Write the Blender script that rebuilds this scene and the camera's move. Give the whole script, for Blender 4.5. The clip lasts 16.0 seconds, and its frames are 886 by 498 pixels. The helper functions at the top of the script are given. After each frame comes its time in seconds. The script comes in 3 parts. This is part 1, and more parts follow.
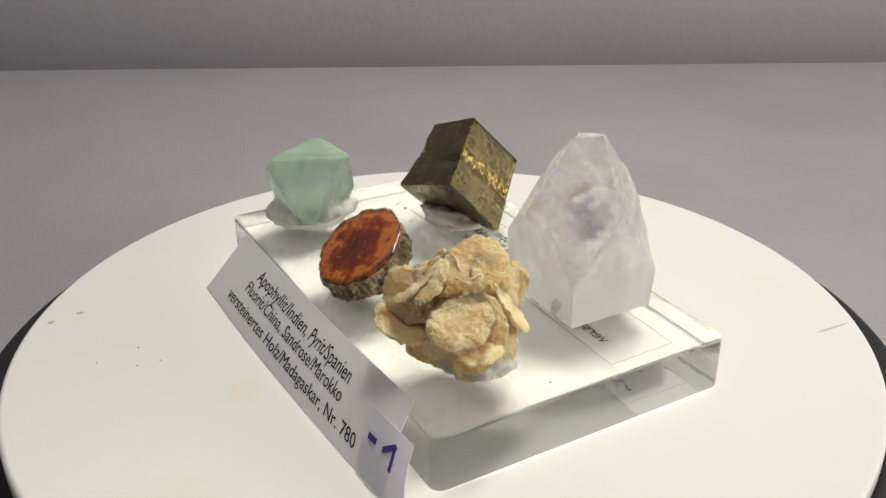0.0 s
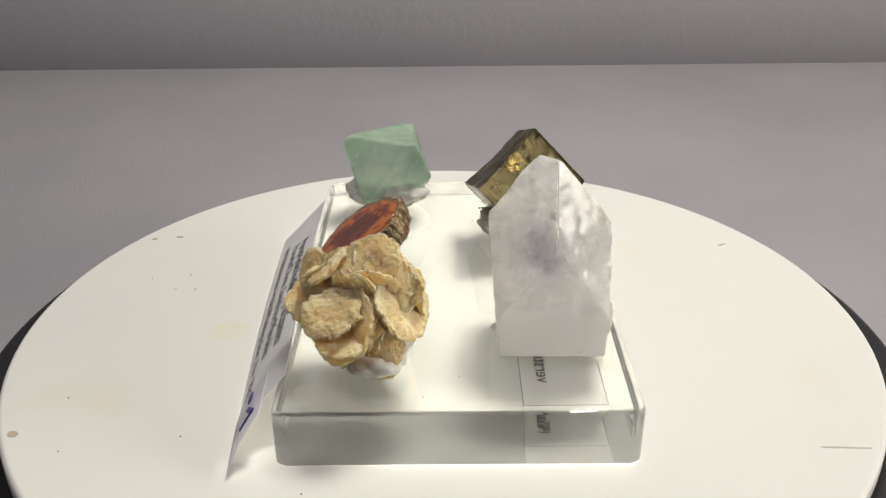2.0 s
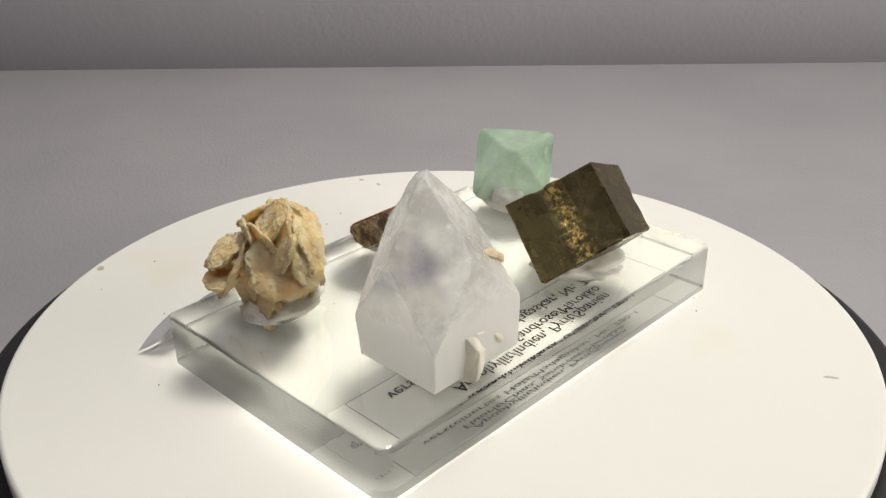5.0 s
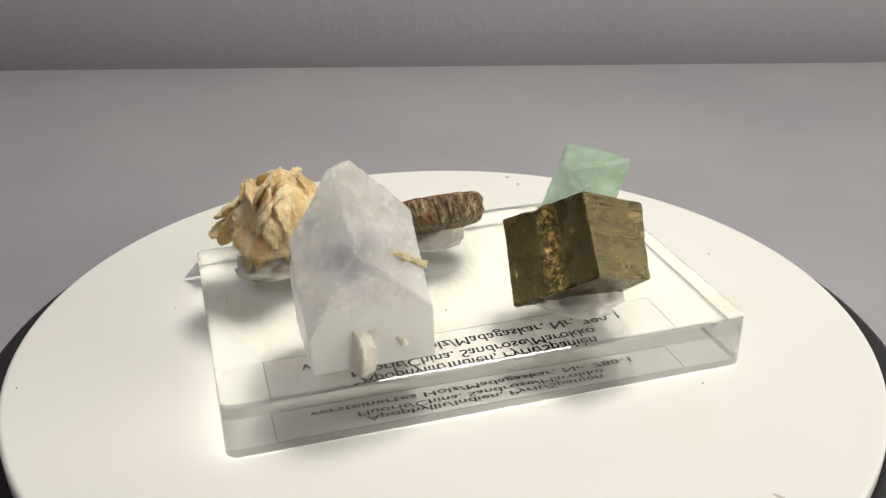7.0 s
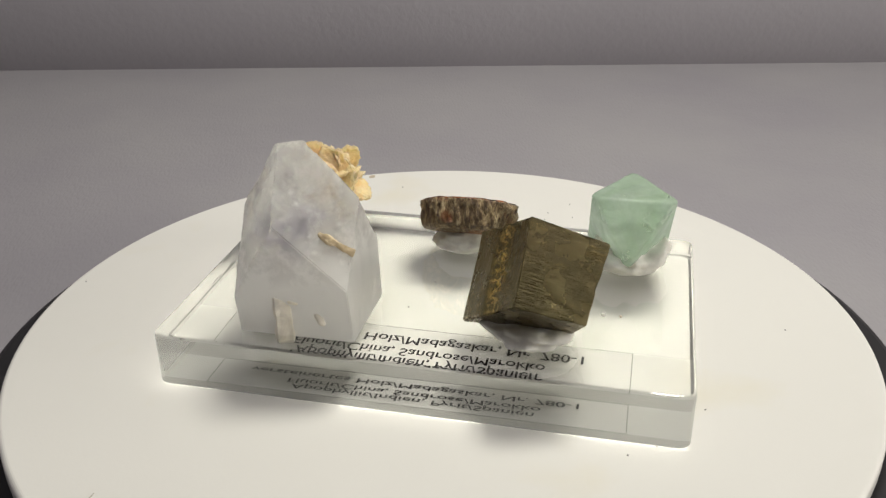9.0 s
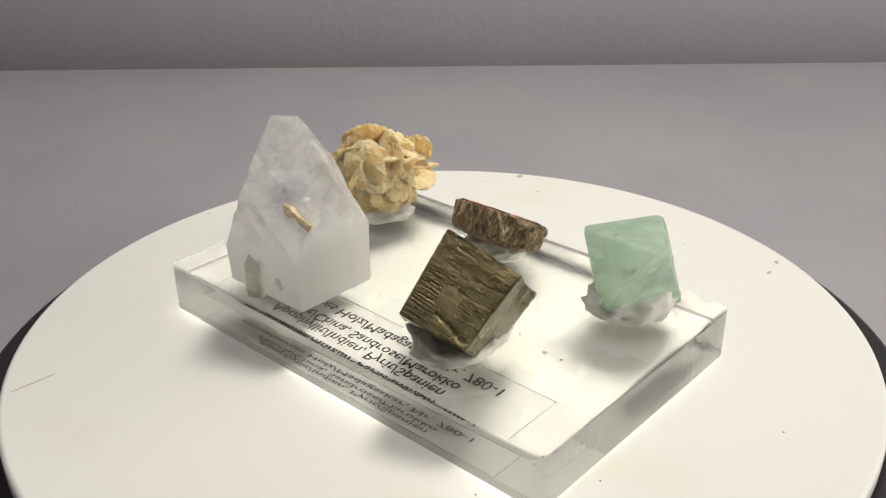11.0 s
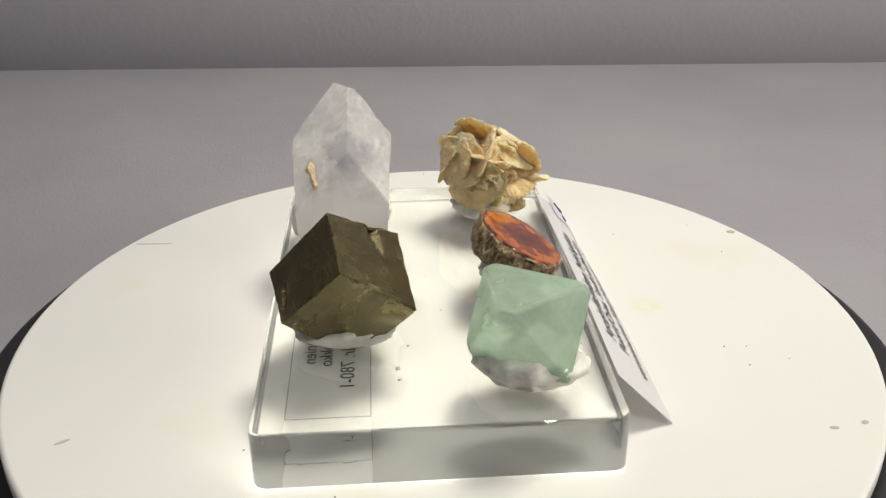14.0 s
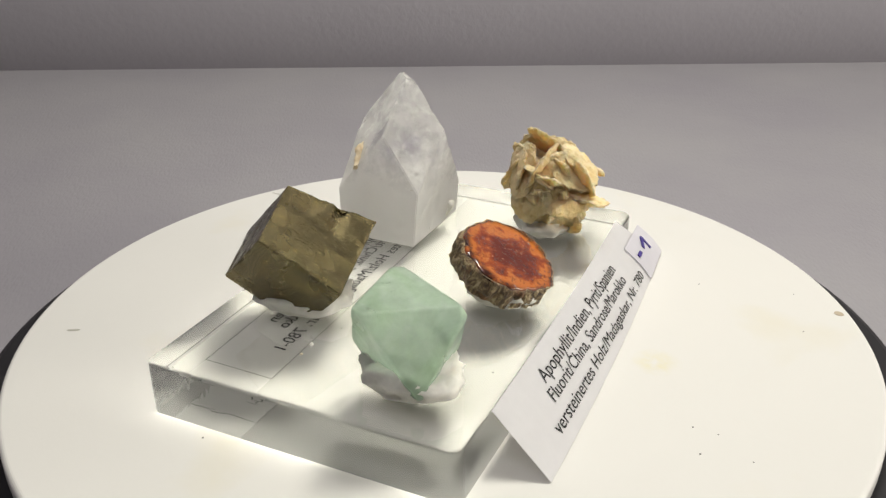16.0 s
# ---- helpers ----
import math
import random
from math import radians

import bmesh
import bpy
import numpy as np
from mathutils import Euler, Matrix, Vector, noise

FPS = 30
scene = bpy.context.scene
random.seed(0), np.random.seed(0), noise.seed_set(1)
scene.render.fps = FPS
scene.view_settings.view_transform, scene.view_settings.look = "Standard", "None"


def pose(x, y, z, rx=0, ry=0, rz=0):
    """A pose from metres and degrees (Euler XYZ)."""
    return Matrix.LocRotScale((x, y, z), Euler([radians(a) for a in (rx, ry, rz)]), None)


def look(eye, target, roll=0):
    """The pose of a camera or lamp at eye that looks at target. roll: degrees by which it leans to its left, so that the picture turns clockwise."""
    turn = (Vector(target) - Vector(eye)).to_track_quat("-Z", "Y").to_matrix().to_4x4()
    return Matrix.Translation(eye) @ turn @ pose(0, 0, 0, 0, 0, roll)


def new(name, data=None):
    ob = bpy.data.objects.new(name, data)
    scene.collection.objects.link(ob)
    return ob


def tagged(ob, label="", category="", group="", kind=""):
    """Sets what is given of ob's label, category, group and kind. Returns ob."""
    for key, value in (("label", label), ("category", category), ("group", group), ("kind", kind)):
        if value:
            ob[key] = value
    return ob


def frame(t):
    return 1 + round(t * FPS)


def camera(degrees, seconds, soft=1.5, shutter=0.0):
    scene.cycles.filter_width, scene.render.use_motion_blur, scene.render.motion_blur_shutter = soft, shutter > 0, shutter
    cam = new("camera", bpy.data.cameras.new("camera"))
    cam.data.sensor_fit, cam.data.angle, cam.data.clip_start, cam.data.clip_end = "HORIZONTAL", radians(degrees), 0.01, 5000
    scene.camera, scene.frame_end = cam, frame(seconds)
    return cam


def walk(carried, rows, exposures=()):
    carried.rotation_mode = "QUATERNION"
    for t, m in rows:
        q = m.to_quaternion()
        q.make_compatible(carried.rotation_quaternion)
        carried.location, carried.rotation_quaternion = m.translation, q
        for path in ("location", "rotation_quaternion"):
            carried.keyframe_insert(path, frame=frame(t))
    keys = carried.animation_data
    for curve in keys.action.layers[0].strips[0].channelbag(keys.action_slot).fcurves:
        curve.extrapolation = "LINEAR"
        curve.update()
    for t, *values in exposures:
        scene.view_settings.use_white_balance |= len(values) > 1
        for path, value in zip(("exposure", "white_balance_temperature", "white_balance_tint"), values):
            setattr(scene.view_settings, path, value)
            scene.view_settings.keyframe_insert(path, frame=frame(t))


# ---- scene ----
cam = camera(50.473, 16.0, soft=1.4)

# Lengths below in "u" are parts of the camera's distance to the turntable's axis (0.198 m).
U = 0.198
Z_DISC = -0.593      # the platter's top
ZT = -0.780          # table top, in u below the camera
EYE = Vector((0.0, -U, -ZT * U))
yaw, pitch = radians(-0.2431), radians(-26.2919)
AHEAD = Vector((-math.sin(yaw) * math.cos(pitch), math.cos(yaw) * math.cos(pitch), math.sin(pitch)))
walk(cam, [(0.0, look(EYE, EYE + AHEAD, -0.4786)), (16.0, look(EYE, EYE + AHEAD, -0.4786))],
     exposures=[(0.0, -0.04), (0.5, -0.04), (1.0, -0.20), (1.5, -0.24), (2.0, -0.06), (2.5, -0.01), (3.0, -0.02), (3.4, -0.22), (3.5, -0.25), (3.6, -0.22), (4.0, 0.0),
                (6.5, 0.0), (7.0, 0.0), (7.5, -0.12), (8.0, -0.18), (9.0, -0.18), (11.5, -0.01), (16.0, 0.0)])

# ---- light ----
world = bpy.data.worlds.new("room_air")
world.use_nodes = True
scene.world = world
world.node_tree.nodes["Background"].inputs[0].default_value = (0.62, 0.60, 0.66, 1)
world.node_tree.nodes["Background"].inputs[1].default_value = 0.02


def area_lamp(name, eye, target, size_x, size_y, watts, colour):
    data = bpy.data.lights.new(name, "AREA")
    data.shape, data.size, data.size_y, data.energy, data.color = "RECTANGLE", size_x, size_y, watts, colour
    ob = new(name, data)
    ob.matrix_world = look(eye, target)
    return ob


area_lamp("desk_lamp_light", (0.10, 0.09, 0.52), (0.0, 0.0, 0.04), 0.13, 0.13, 1.92, (1.0, 0.978, 0.872))
# overhead fill, added to lift the dark room in reflections and shadows
area_lamp("ceiling_light", (-0.3, -0.9, 2.35), (0.0, 0.0, 0.0), 0.6, 0.6, 9.0, (0.94, 0.90, 0.94))
area_lamp("side_window_light", (1.08, -0.30, 0.36), (0.0, 0.0, 0.05), 0.80, 0.22, 7.8, (1.0, 0.96, 0.86))

# ---- materials ----


class Mat:
    """A small wrapper to wire node materials."""

    def __init__(self, name):
        self.m = bpy.data.materials.new(name)
        self.m.use_nodes = True
        self.t = self.m.node_tree
        self.b = self.t.nodes["Principled BSDF"]
        self.out = self.t.nodes["Material Output"]
        self.co = self.node("ShaderNodeTexCoord").outputs["Object"]

    def node(self, kind, **values):
        n = self.t.nodes.new(kind)
        for k, v in values.items():
            if k in n.inputs:
                n.inputs[k].default_value = v
        return n

    def link(self, a, b):
        self.t.links.new(a, b)

    def noise(self, scale, detail=4.0, rough=0.55, distort=0.0, stretch=None):
        n = self.node("ShaderNodeTexNoise", Scale=scale, Detail=detail, Roughness=rough, Distortion=distort)
        if stretch:
            mp = self.node("ShaderNodeMapping")
            mp.inputs["Scale"].default_value = stretch
            self.link(self.co, mp.inputs["Vector"])
            self.link(mp.outputs[0], n.inputs["Vector"])
        else:
            self.link(self.co, n.inputs["Vector"])
        return n.outputs["Fac"]

    def ramp(self, fac, stops):
        r = self.node("ShaderNodeValToRGB")
        e = r.color_ramp.elements
        while len(e) < len(stops):
            e.new(0.5)
        for k, (p, c) in zip(e, stops):
            k.position, k.color = p, (c if len(c) == 4 else (*c, 1))
        self.link(fac, r.inputs[0])
        return r.outputs[0]

    def grey(self, fac, lo, hi, a=0.0, b=1.0):
        n = self.node("ShaderNodeMapRange")
        for k, v in zip((1, 2, 3, 4), (lo, hi, a, b)):
            n.inputs[k].default_value = v
        self.link(fac, n.inputs[0])
        return n.outputs[0]

    def mix(self, fac, a, b):
        n = self.t.nodes.new("ShaderNodeMix")
        n.data_type = "RGBA"
        for s, v in ((n.inputs[0], fac), (n.inputs[6], a), (n.inputs[7], b)):
            if isinstance(v, (int, float)):
                s.default_value = v
            elif isinstance(v, tuple):
                s.default_value = (*v, 1)
            else:
                self.link(v, s)
        return n.outputs[2]

    def mul(self, a, b):
        n = self.node("ShaderNodeMath")
        n.operation = "MULTIPLY"
        for s, v in zip(n.inputs, (a, b)):
            if isinstance(v, (int, float)):
                s.default_value = v
            else:
                self.link(v, s)
        return n.outputs[0]

    def bump(self, fac, dist, strength=1.0, after=None):
        n = self.node("ShaderNodeBump", Strength=strength, Distance=dist)
        self.link(fac, n.inputs["Height"])
        if after:
            self.link(after, n.inputs["Normal"])
        return n.outputs[0]

    def set(self, **values):
        for k, v in values.items():
            s = self.b.inputs[k.replace("_", " ")]
            if isinstance(v, bpy.types.NodeSocket):
                self.link(v, s)
            elif isinstance(v, tuple) and len(v) == 3 and s.type == "RGBA":
                s.default_value = (*v, 1)
            else:
                s.default_value = v
        return self


def m_table():
    k = Mat("pale_lilac_table")
    blot, weave = k.noise(9, 3), k.noise(900, 2, stretch=(1.0, 0.35, 1.0))
    k.set(Base_Color=k.mix(k.grey(blot, 0.35, 0.65), (0.335, 0.318, 0.345), (0.375, 0.36, 0.375)), Roughness=0.62)
    k.set(Normal=k.bump(weave, 0.0004, 0.5, k.bump(k.noise(60, 3), 0.001, 0.25)))
    return k.m


def m_wall():
    k = Mat("lilac_grey_wall")
    k.set(Base_Color=k.mix(k.grey(k.noise(4, 4), 0.3, 0.7), (0.315, 0.298, 0.325), (0.35, 0.332, 0.36)), Roughness=0.8)
    k.set(Normal=k.bump(k.noise(250, 3), 0.0006, 0.4))
    return k.m


def m_plain(name, c, rough, metal=0.0, bump=0.0, scale=800):
    k = Mat(name)
    f = k.noise(scale * 0.1, 4)
    k.set(Base_Color=k.mix(k.grey(f, 0.35, 0.65), tuple(v * 0.92 for v in c), c), Roughness=rough, Metallic=metal)
    if bump:
        k.set(Normal=k.bump(k.noise(scale, 3), bump, 0.5))
    return k.m


def m_platter():
    k = Mat("white_platter_plastic")
    stain = k.ramp(k.noise(26, 4, 0.5), [(0.0, (0.80, 0.785, 0.745)), (0.62, (0.80, 0.785, 0.745)), (0.80, (0.78, 0.745, 0.64))])
    away = k.node("ShaderNodeVectorMath")
    away.operation = "DISTANCE"
    k.link(k.co, away.inputs[0])
    away.inputs[1].default_value = (-0.22 * U, -0.1428 * U, (Z_DISC - ZT) * U)
    stain = k.mix(k.mul(k.grey(away.outputs["Value"], 0.006, 0.001), k.grey(k.noise(300, 4), 0.35, 0.7, 0.0, 0.9)), stain, (0.78, 0.73, 0.50))
    k.set(Base_Color=stain, Roughness=k.grey(k.noise(120, 5), 0.3, 0.7, 0.36, 0.52), IOR=1.46)
    k.set(Normal=k.bump(k.noise(1500, 2), 0.00005, 0.3))
    return k.m


def m_acrylic(name, scale, dist, strength, tint):
    k = Mat(name)
    k.set(Base_Color=tint, Roughness=0.004, IOR=1.49, Transmission_Weight=1.0)
    # saw marks: upright ridges in torn patches, long polished streaks between them
    ridge = k.noise(scale, 1, 0.5, 0.6, stretch=(1.0, 1.0, 0.35))
    torn = k.mul(ridge, k.grey(k.noise(55, 2, 0.5), 0.52, 0.60))
    streak = k.noise(scale, 2, 0.5, 0.0, stretch=(0.06, 0.06, 0.9))
    k.set(Normal=k.bump(torn, dist, strength, k.bump(streak, dist, strength * 0.5)))
    return k.m


def m_light_haze():
    """The block's underside on the platter; diffuse haze stands in for its inner reflections."""
    k = Mat("acrylic_underside_light_haze")
    clear = k.node("ShaderNodeBsdfRefraction", Roughness=0.0, IOR=1.49)
    clear.inputs[0].default_value = (0.84, 0.845, 0.825, 1)
    k.set(Base_Color=(0.84, 0.845, 0.825), Roughness=0.0, IOR=1.49, Transmission_Weight=1.0)
    air = k.node("ShaderNodeMixShader", Fac=0.38)
    k.link(clear.outputs[0], air.inputs[1])
    k.link(k.b.outputs[0], air.inputs[2])
    haze = k.node("ShaderNodeBsdfDiffuse")
    haze.inputs[0].default_value = (0.66, 0.655, 0.625, 1)
    # the label film's adhesive scatters more than the bare underside
    sep = k.node("ShaderNodeSeparateXYZ")
    k.link(k.co, sep.inputs[0])
    film = k.mul(k.grey(sep.outputs[0], 0.0660 * U, 0.0670 * U), k.grey(sep.outputs[0], 0.1520 * U, 0.1510 * U))
    mx = k.node("ShaderNodeMixShader")
    k.link(k.grey(film, 0.0, 1.0, 0.42, 0.58), mx.inputs[0])
    k.link(air.outputs[0], mx.inputs[1])
    k.link(haze.outputs[0], mx.inputs[2])
    k.link(mx.outputs[0], k.out.inputs[0])
    return k.m


def m_pyrite():
    k = Mat("brassy_pyrite")
    # striae run another way on each pair of faces
    nrm = k.node("ShaderNodeTexCoord").outputs["Normal"]
    ab = k.node("ShaderNodeVectorMath")
    ab.operation = "ABSOLUTE"
    k.link(nrm, ab.inputs[0])
    sep = k.node("ShaderNodeSeparateXYZ")
    k.link(ab.outputs[0], sep.inputs[0])
    fx, fy = k.grey(sep.outputs[0], 0.6, 0.75), k.grey(sep.outputs[1], 0.6, 0.75)

    def streaks(scale, detail, rough, thin):
        on_z = k.noise(scale, detail, rough, 0.3, stretch=(1.0, thin, 1.0))
        on_x = k.noise(scale, detail, rough, 0.3, stretch=(1.0, 1.0, thin))
        on_y = k.noise(scale, detail, rough, 0.3, stretch=(thin, 1.0, 1.0))
        return k.mix(fy, k.mix(fx, on_z, on_x), on_y)

    fine, band = streaks(1900, 3, 0.6, 0.12), streaks(430, 6, 0.66, 0.24)
    big, patch = k.noise(150, 4, 0.6), k.noise(75, 3, 0.6)
    tone = k.mix(k.grey(big, 0.3, 0.7), (0.12, 0.098, 0.05), (0.22, 0.183, 0.085))
    tone = k.mix(k.grey(patch, 0.42, 0.70, 0.0, 0.45), tone, (0.10, 0.066, 0.035))
    tone = k.mix(k.grey(band, 0.56, 0.70, 0.0, 0.24), tone, (0.48, 0.36, 0.12))
    tone = k.mix(k.grey(band, 0.42, 0.30, 0.0, 0.4), tone, (0.06, 0.043, 0.024))
    pit = k.noise(1100, 5, 0.7)
    tone = k.mix(k.mul(k.grey(pit, 0.60, 0.70, 0.0, 0.5), k.grey(band, 0.45, 0.35)), tone, (0.03, 0.02, 0.012))
    place = k.node("ShaderNodeSeparateXYZ")
    k.link(k.co, place.inputs[0])
    off = k.node("ShaderNodeMath")
    off.operation = "SUBTRACT"
    off.inputs[1].default_value = 0.008 * U
    k.link(place.outputs[1], off.inputs[0])
    near = k.node("ShaderNodeMath")
    near.operation = "ABSOLUTE"
    k.link(off.outputs[0], near.inputs[0])
    gilt = k.mul(k.mul(k.grey(near.outputs[0], 0.0030, 0.0008), k.mul(fx, k.grey(place.outputs[0], 0.0, 0.001))), k.grey(k.noise(900, 4, 0.7), 0.46, 0.58))
    tone = k.mix(gilt, tone, (0.78, 0.56, 0.18))
    k.set(Base_Color=tone, Metallic=0.85, Roughness=k.grey(big, 0.3, 0.7, 0.17, 0.34))
    k.set(Normal=k.bump(fine, 0.0003, 0.75, k.bump(band, 0.0009, 0.46, k.bump(pit, 0.0005, 0.40))))
    return k.m


def m_apophyllite():
    k = Mat("milky_clear_apophyllite")
    k.set(Base_Color=(0.99, 0.985, 0.975), Roughness=0.0, IOR=1.535, Transmission_Weight=1.0)
    veil = k.noise(150, 5, 0.65, 0.15)
    sep = k.node("ShaderNodeSeparateXYZ")
    k.link(k.co, sep.inputs[0])
    low = k.grey(sep.outputs[2], 0.006, 0.020, 0.88, 0.06)
    wisps = k.grey(veil, 0.45, 0.62, 0.30, 0.56)
    cloud = k.node("ShaderNodeMath")
    cloud.operation = "ADD"
    cloud.use_clamp = True
    k.link(low, cloud.inputs[0])
    k.link(wisps, cloud.inputs[1])
    # milk: white stone that lets light through
    milk = k.node("ShaderNodeBsdfPrincipled", Roughness=0.22, IOR=1.5)
    thru = k.node("ShaderNodeBsdfTranslucent")
    thru.inputs[0].default_value = (0.96, 0.955, 0.945, 1)
    fleck = k.ramp(k.noise(420, 4, 0.7), [(0.0, (0.965, 0.955, 0.925)), (0.70, (0.965, 0.955, 0.925)), (0.74, (0.40, 0.30, 0.20))])
    k.link(fleck, milk.inputs["Base Color"])
    n1 = k.bump(k.noise(420, 4, 0.6), 0.0004, 0.10, k.bump(k.noise(110, 2), 0.0012, 0.12))
    for b in (k.b, milk):
        k.link(n1, b.inputs["Normal"])
    body = k.node("ShaderNodeMixShader", Fac=0.5)
    k.link(milk.outputs[0], body.inputs[1])
    k.link(thru.outputs[0], body.inputs[2])
    mx = k.node("ShaderNodeMixShader")
    k.link(cloud.outputs[0], mx.inputs[0])
    k.link(k.b.outputs[0], mx.inputs[1])
    k.link(body.outputs[0], mx.inputs[2])
    straight = k.node("ShaderNodeBsdfTransparent")
    end = k.node("ShaderNodeMixShader", Fac=0.17)
    k.link(mx.outputs[0], end.inputs[1])
    k.link(straight.outputs[0], end.inputs[2])
    k.link(end.outputs[0], k.out.inputs[0])
    return k.m


def m_fluorite():
    k = Mat("sea_green_fluorite")
    band = k.noise(95, 4, 0.55, 0.4, stretch=(0.5, 0.5, 1.6))
    tone = k.ramp(band, [(0.30, (0.50, 0.68, 0.48)), (0.5, (0.60, 0.75, 0.61)), (0.70, (0.66, 0.75, 0.70))])
    tone = k.mix(k.grey(k.noise(240, 6, 0.7, 1.0), 0.60, 0.74, 0.0, 0.12), tone, (0.80, 0.88, 0.80))
    k.set(Base_Color=tone, Roughness=0.22, IOR=1.43, Transmission_Weight=1.0)
    waxy = k.node("ShaderNodeBsdfPrincipled", Roughness=0.32, IOR=1.43)
    thru = k.node("ShaderNodeBsdfTranslucent")
    k.link(tone, waxy.inputs["Base Color"])
    k.link(tone, thru.inputs[0])
    n1 = k.bump(k.noise(420, 4, 0.6), 0.0002, 0.25, k.bump(k.noise(60, 2), 0.0008, 0.15))
    for b in (k.b, waxy):
        k.link(n1, b.inputs["Normal"])
    body = k.node("ShaderNodeMixShader", Fac=0.5)
    k.link(waxy.outputs[0], body.inputs[1])
    k.link(thru.outputs[0], body.inputs[2])
    mx = k.node("ShaderNodeMixShader")
    k.link(k.grey(k.noise(130, 5, 0.6, 0.3), 0.34, 0.70, 0.36, 0.62), mx.inputs[0])
    k.link(k.b.outputs[0], mx.inputs[1])
    k.link(body.outputs[0], mx.inputs[2])
    straight = k.node("ShaderNodeBsdfTransparent")
    straight.inputs[0].default_value = (0.84, 0.94, 0.87, 1)
    end = k.node("ShaderNodeMixShader", Fac=0.22)
    k.link(mx.outputs[0], end.inputs[1])
    k.link(straight.outputs[0], end.inputs[2])
    k.link(end.outputs[0], k.out.inputs[0])
    return k.m


def m_bark():
    k = Mat("petrified_bark")
    f = k.noise(750, 6, 0.7, 0.8, stretch=(1.0, 1.0, 0.4))
    tone = k.ramp(f, [(0.32, (0.05, 0.03, 0.018)), (0.48, (0.21, 0.135, 0.07)), (0.56, (0.46, 0.34, 0.18)), (0.66, (0.70, 0.58, 0.36))])
    tone = k.mix(k.grey(k.noise(160, 4), 0.54, 0.70, 0.0, 0.7), tone, (0.45, 0.15, 0.05))
    k.set(Base_Color=tone, Roughness=k.grey(f, 0.3, 0.7, 0.32, 0.62), Normal=k.bump(f, 0.0016, 1.0))
    return k.m


def m_polished():
    k = Mat("polished_petrified_wood")
    sep = k.node("ShaderNodeVectorMath")
    sep.operation = "LENGTH"
    flat = k.node("ShaderNodeMapping")
    flat.inputs["Scale"].default_value = (85.0, 85.0, 0.0)
    k.link(k.co, flat.inputs["Vector"])
    k.link(flat.outputs[0], sep.inputs[0])
    wob = k.node("ShaderNodeMath")
    wob.operation = "ADD"
    k.link(sep.outputs["Value"], wob.inputs[0])
    k.link(k.grey(k.noise(230, 5, 0.6), 0.25, 0.75, -0.42, 0.42), wob.inputs[1])
    tone = k.ramp(wob.outputs[0], [(0.0, (0.10, 0.018, 0.010)), (0.42, (0.14, 0.024, 0.010)), (0.60, (0.28, 0.055, 0.014)),
                                   (0.74, (0.50, 0.15, 0.03)), (0.92, (0.46, 0.13, 0.025)), (1.0, (0.30, 0.07, 0.02))])
    dark = k.grey(k.noise(520, 5, 0.7, 1.6), 0.56, 0.62)
    near_rim = k.grey(sep.outputs["Value"], 0.55, 1.0, 0.25, 1.0)
    tone = k.mix(k.mul(dark, near_rim), tone, (0.035, 0.012, 0.008))
    tone = k.mix(k.grey(k.noise(900, 3, 0.6), 0.66, 0.72, 0.0, 0.5), tone, (0.62, 0.34, 0.20))
    tone = k.mix(k.mul(k.grey(sep.outputs["Value"], 0.80, 0.93), k.grey(k.noise(330, 4, 0.7), 0.40, 0.55)), tone, (0.045, 0.016, 0.010))
    k.set(Base_Color=tone, Roughness=0.14, IOR=1.54, Coat_Weight=0.3, Coat_Roughness=0.05)
    k.set(Normal=k.bump(dark, 0.0002, 0.4, k.bump(k.noise(150, 3), 0.0008, 0.12)))
    return k.m


def m_rose():
    k = Mat("sandy_gypsum")
    grain, big = k.noise(1300, 5, 0.75), k.noise(200, 5, 0.6)
    info = k.node("ShaderNodeObjectInfo")
    tone = k.ramp(big, [(0.30, (0.80, 0.53, 0.26)), (0.5, (0.90, 0.65, 0.36)), (0.70, (0.94, 0.75, 0.48))])
    tone = k.mix(k.grey(info.outputs["Random"], 0, 1, 0.0, 0.35), tone, (0.80, 0.57, 0.26))
    tone = k.mix(k.grey(grain, 0.56, 0.72, 0.0, 0.25), tone, (0.62, 0.41, 0.19))
    k.set(Base_Color=tone, Roughness=0.8, Specular_IOR_Level=0.25, Subsurface_Weight=0.65, Subsurface_Radius=(1.0, 0.75, 0.45), Subsurface_Scale=0.0038)
    k.set(Normal=k.bump(grain, 0.0006, 0.7, k.bump(big, 0.0006, 0.3)))
    return k.m


def m_putty(name, c):
    k = Mat(name)
    k.set(Base_Color=k.mix(k.grey(k.noise(300, 4), 0.35, 0.65), tuple(v * 0.85 for v in c), c), Roughness=0.42)
    k.set(Subsurface_Weight=0.3, Subsurface_Radius=(1, 1, 0.9), Subsurface_Scale=0.002)
    k.set(Normal=k.bump(k.noise(500, 4, stretch=(1, 0.3, 1)), 0.0005, 0.5))
    return k.m


def m_paper(name, c):
    k = Mat(name)
    tone = k.mix(k.grey(k.noise(300, 3), 0.3, 0.7), tuple(v * 0.97 for v in c), c)
    k.set(Base_Color=tone, Roughness=0.5)
    k.set(Normal=k.bump(k.noise(70, 3), 0.0012, 0.15))
    thru = k.node("ShaderNodeBsdfTranslucent")
    k.link(tone, thru.inputs[0])
    mx = k.node("ShaderNodeMixShader", Fac=0.42)
    k.link(k.b.outputs[0], mx.inputs[1])
    k.link(thru.outputs[0], mx.inputs[2])
    k.link(mx.outputs[0], k.out.inputs[0])
    return k.m


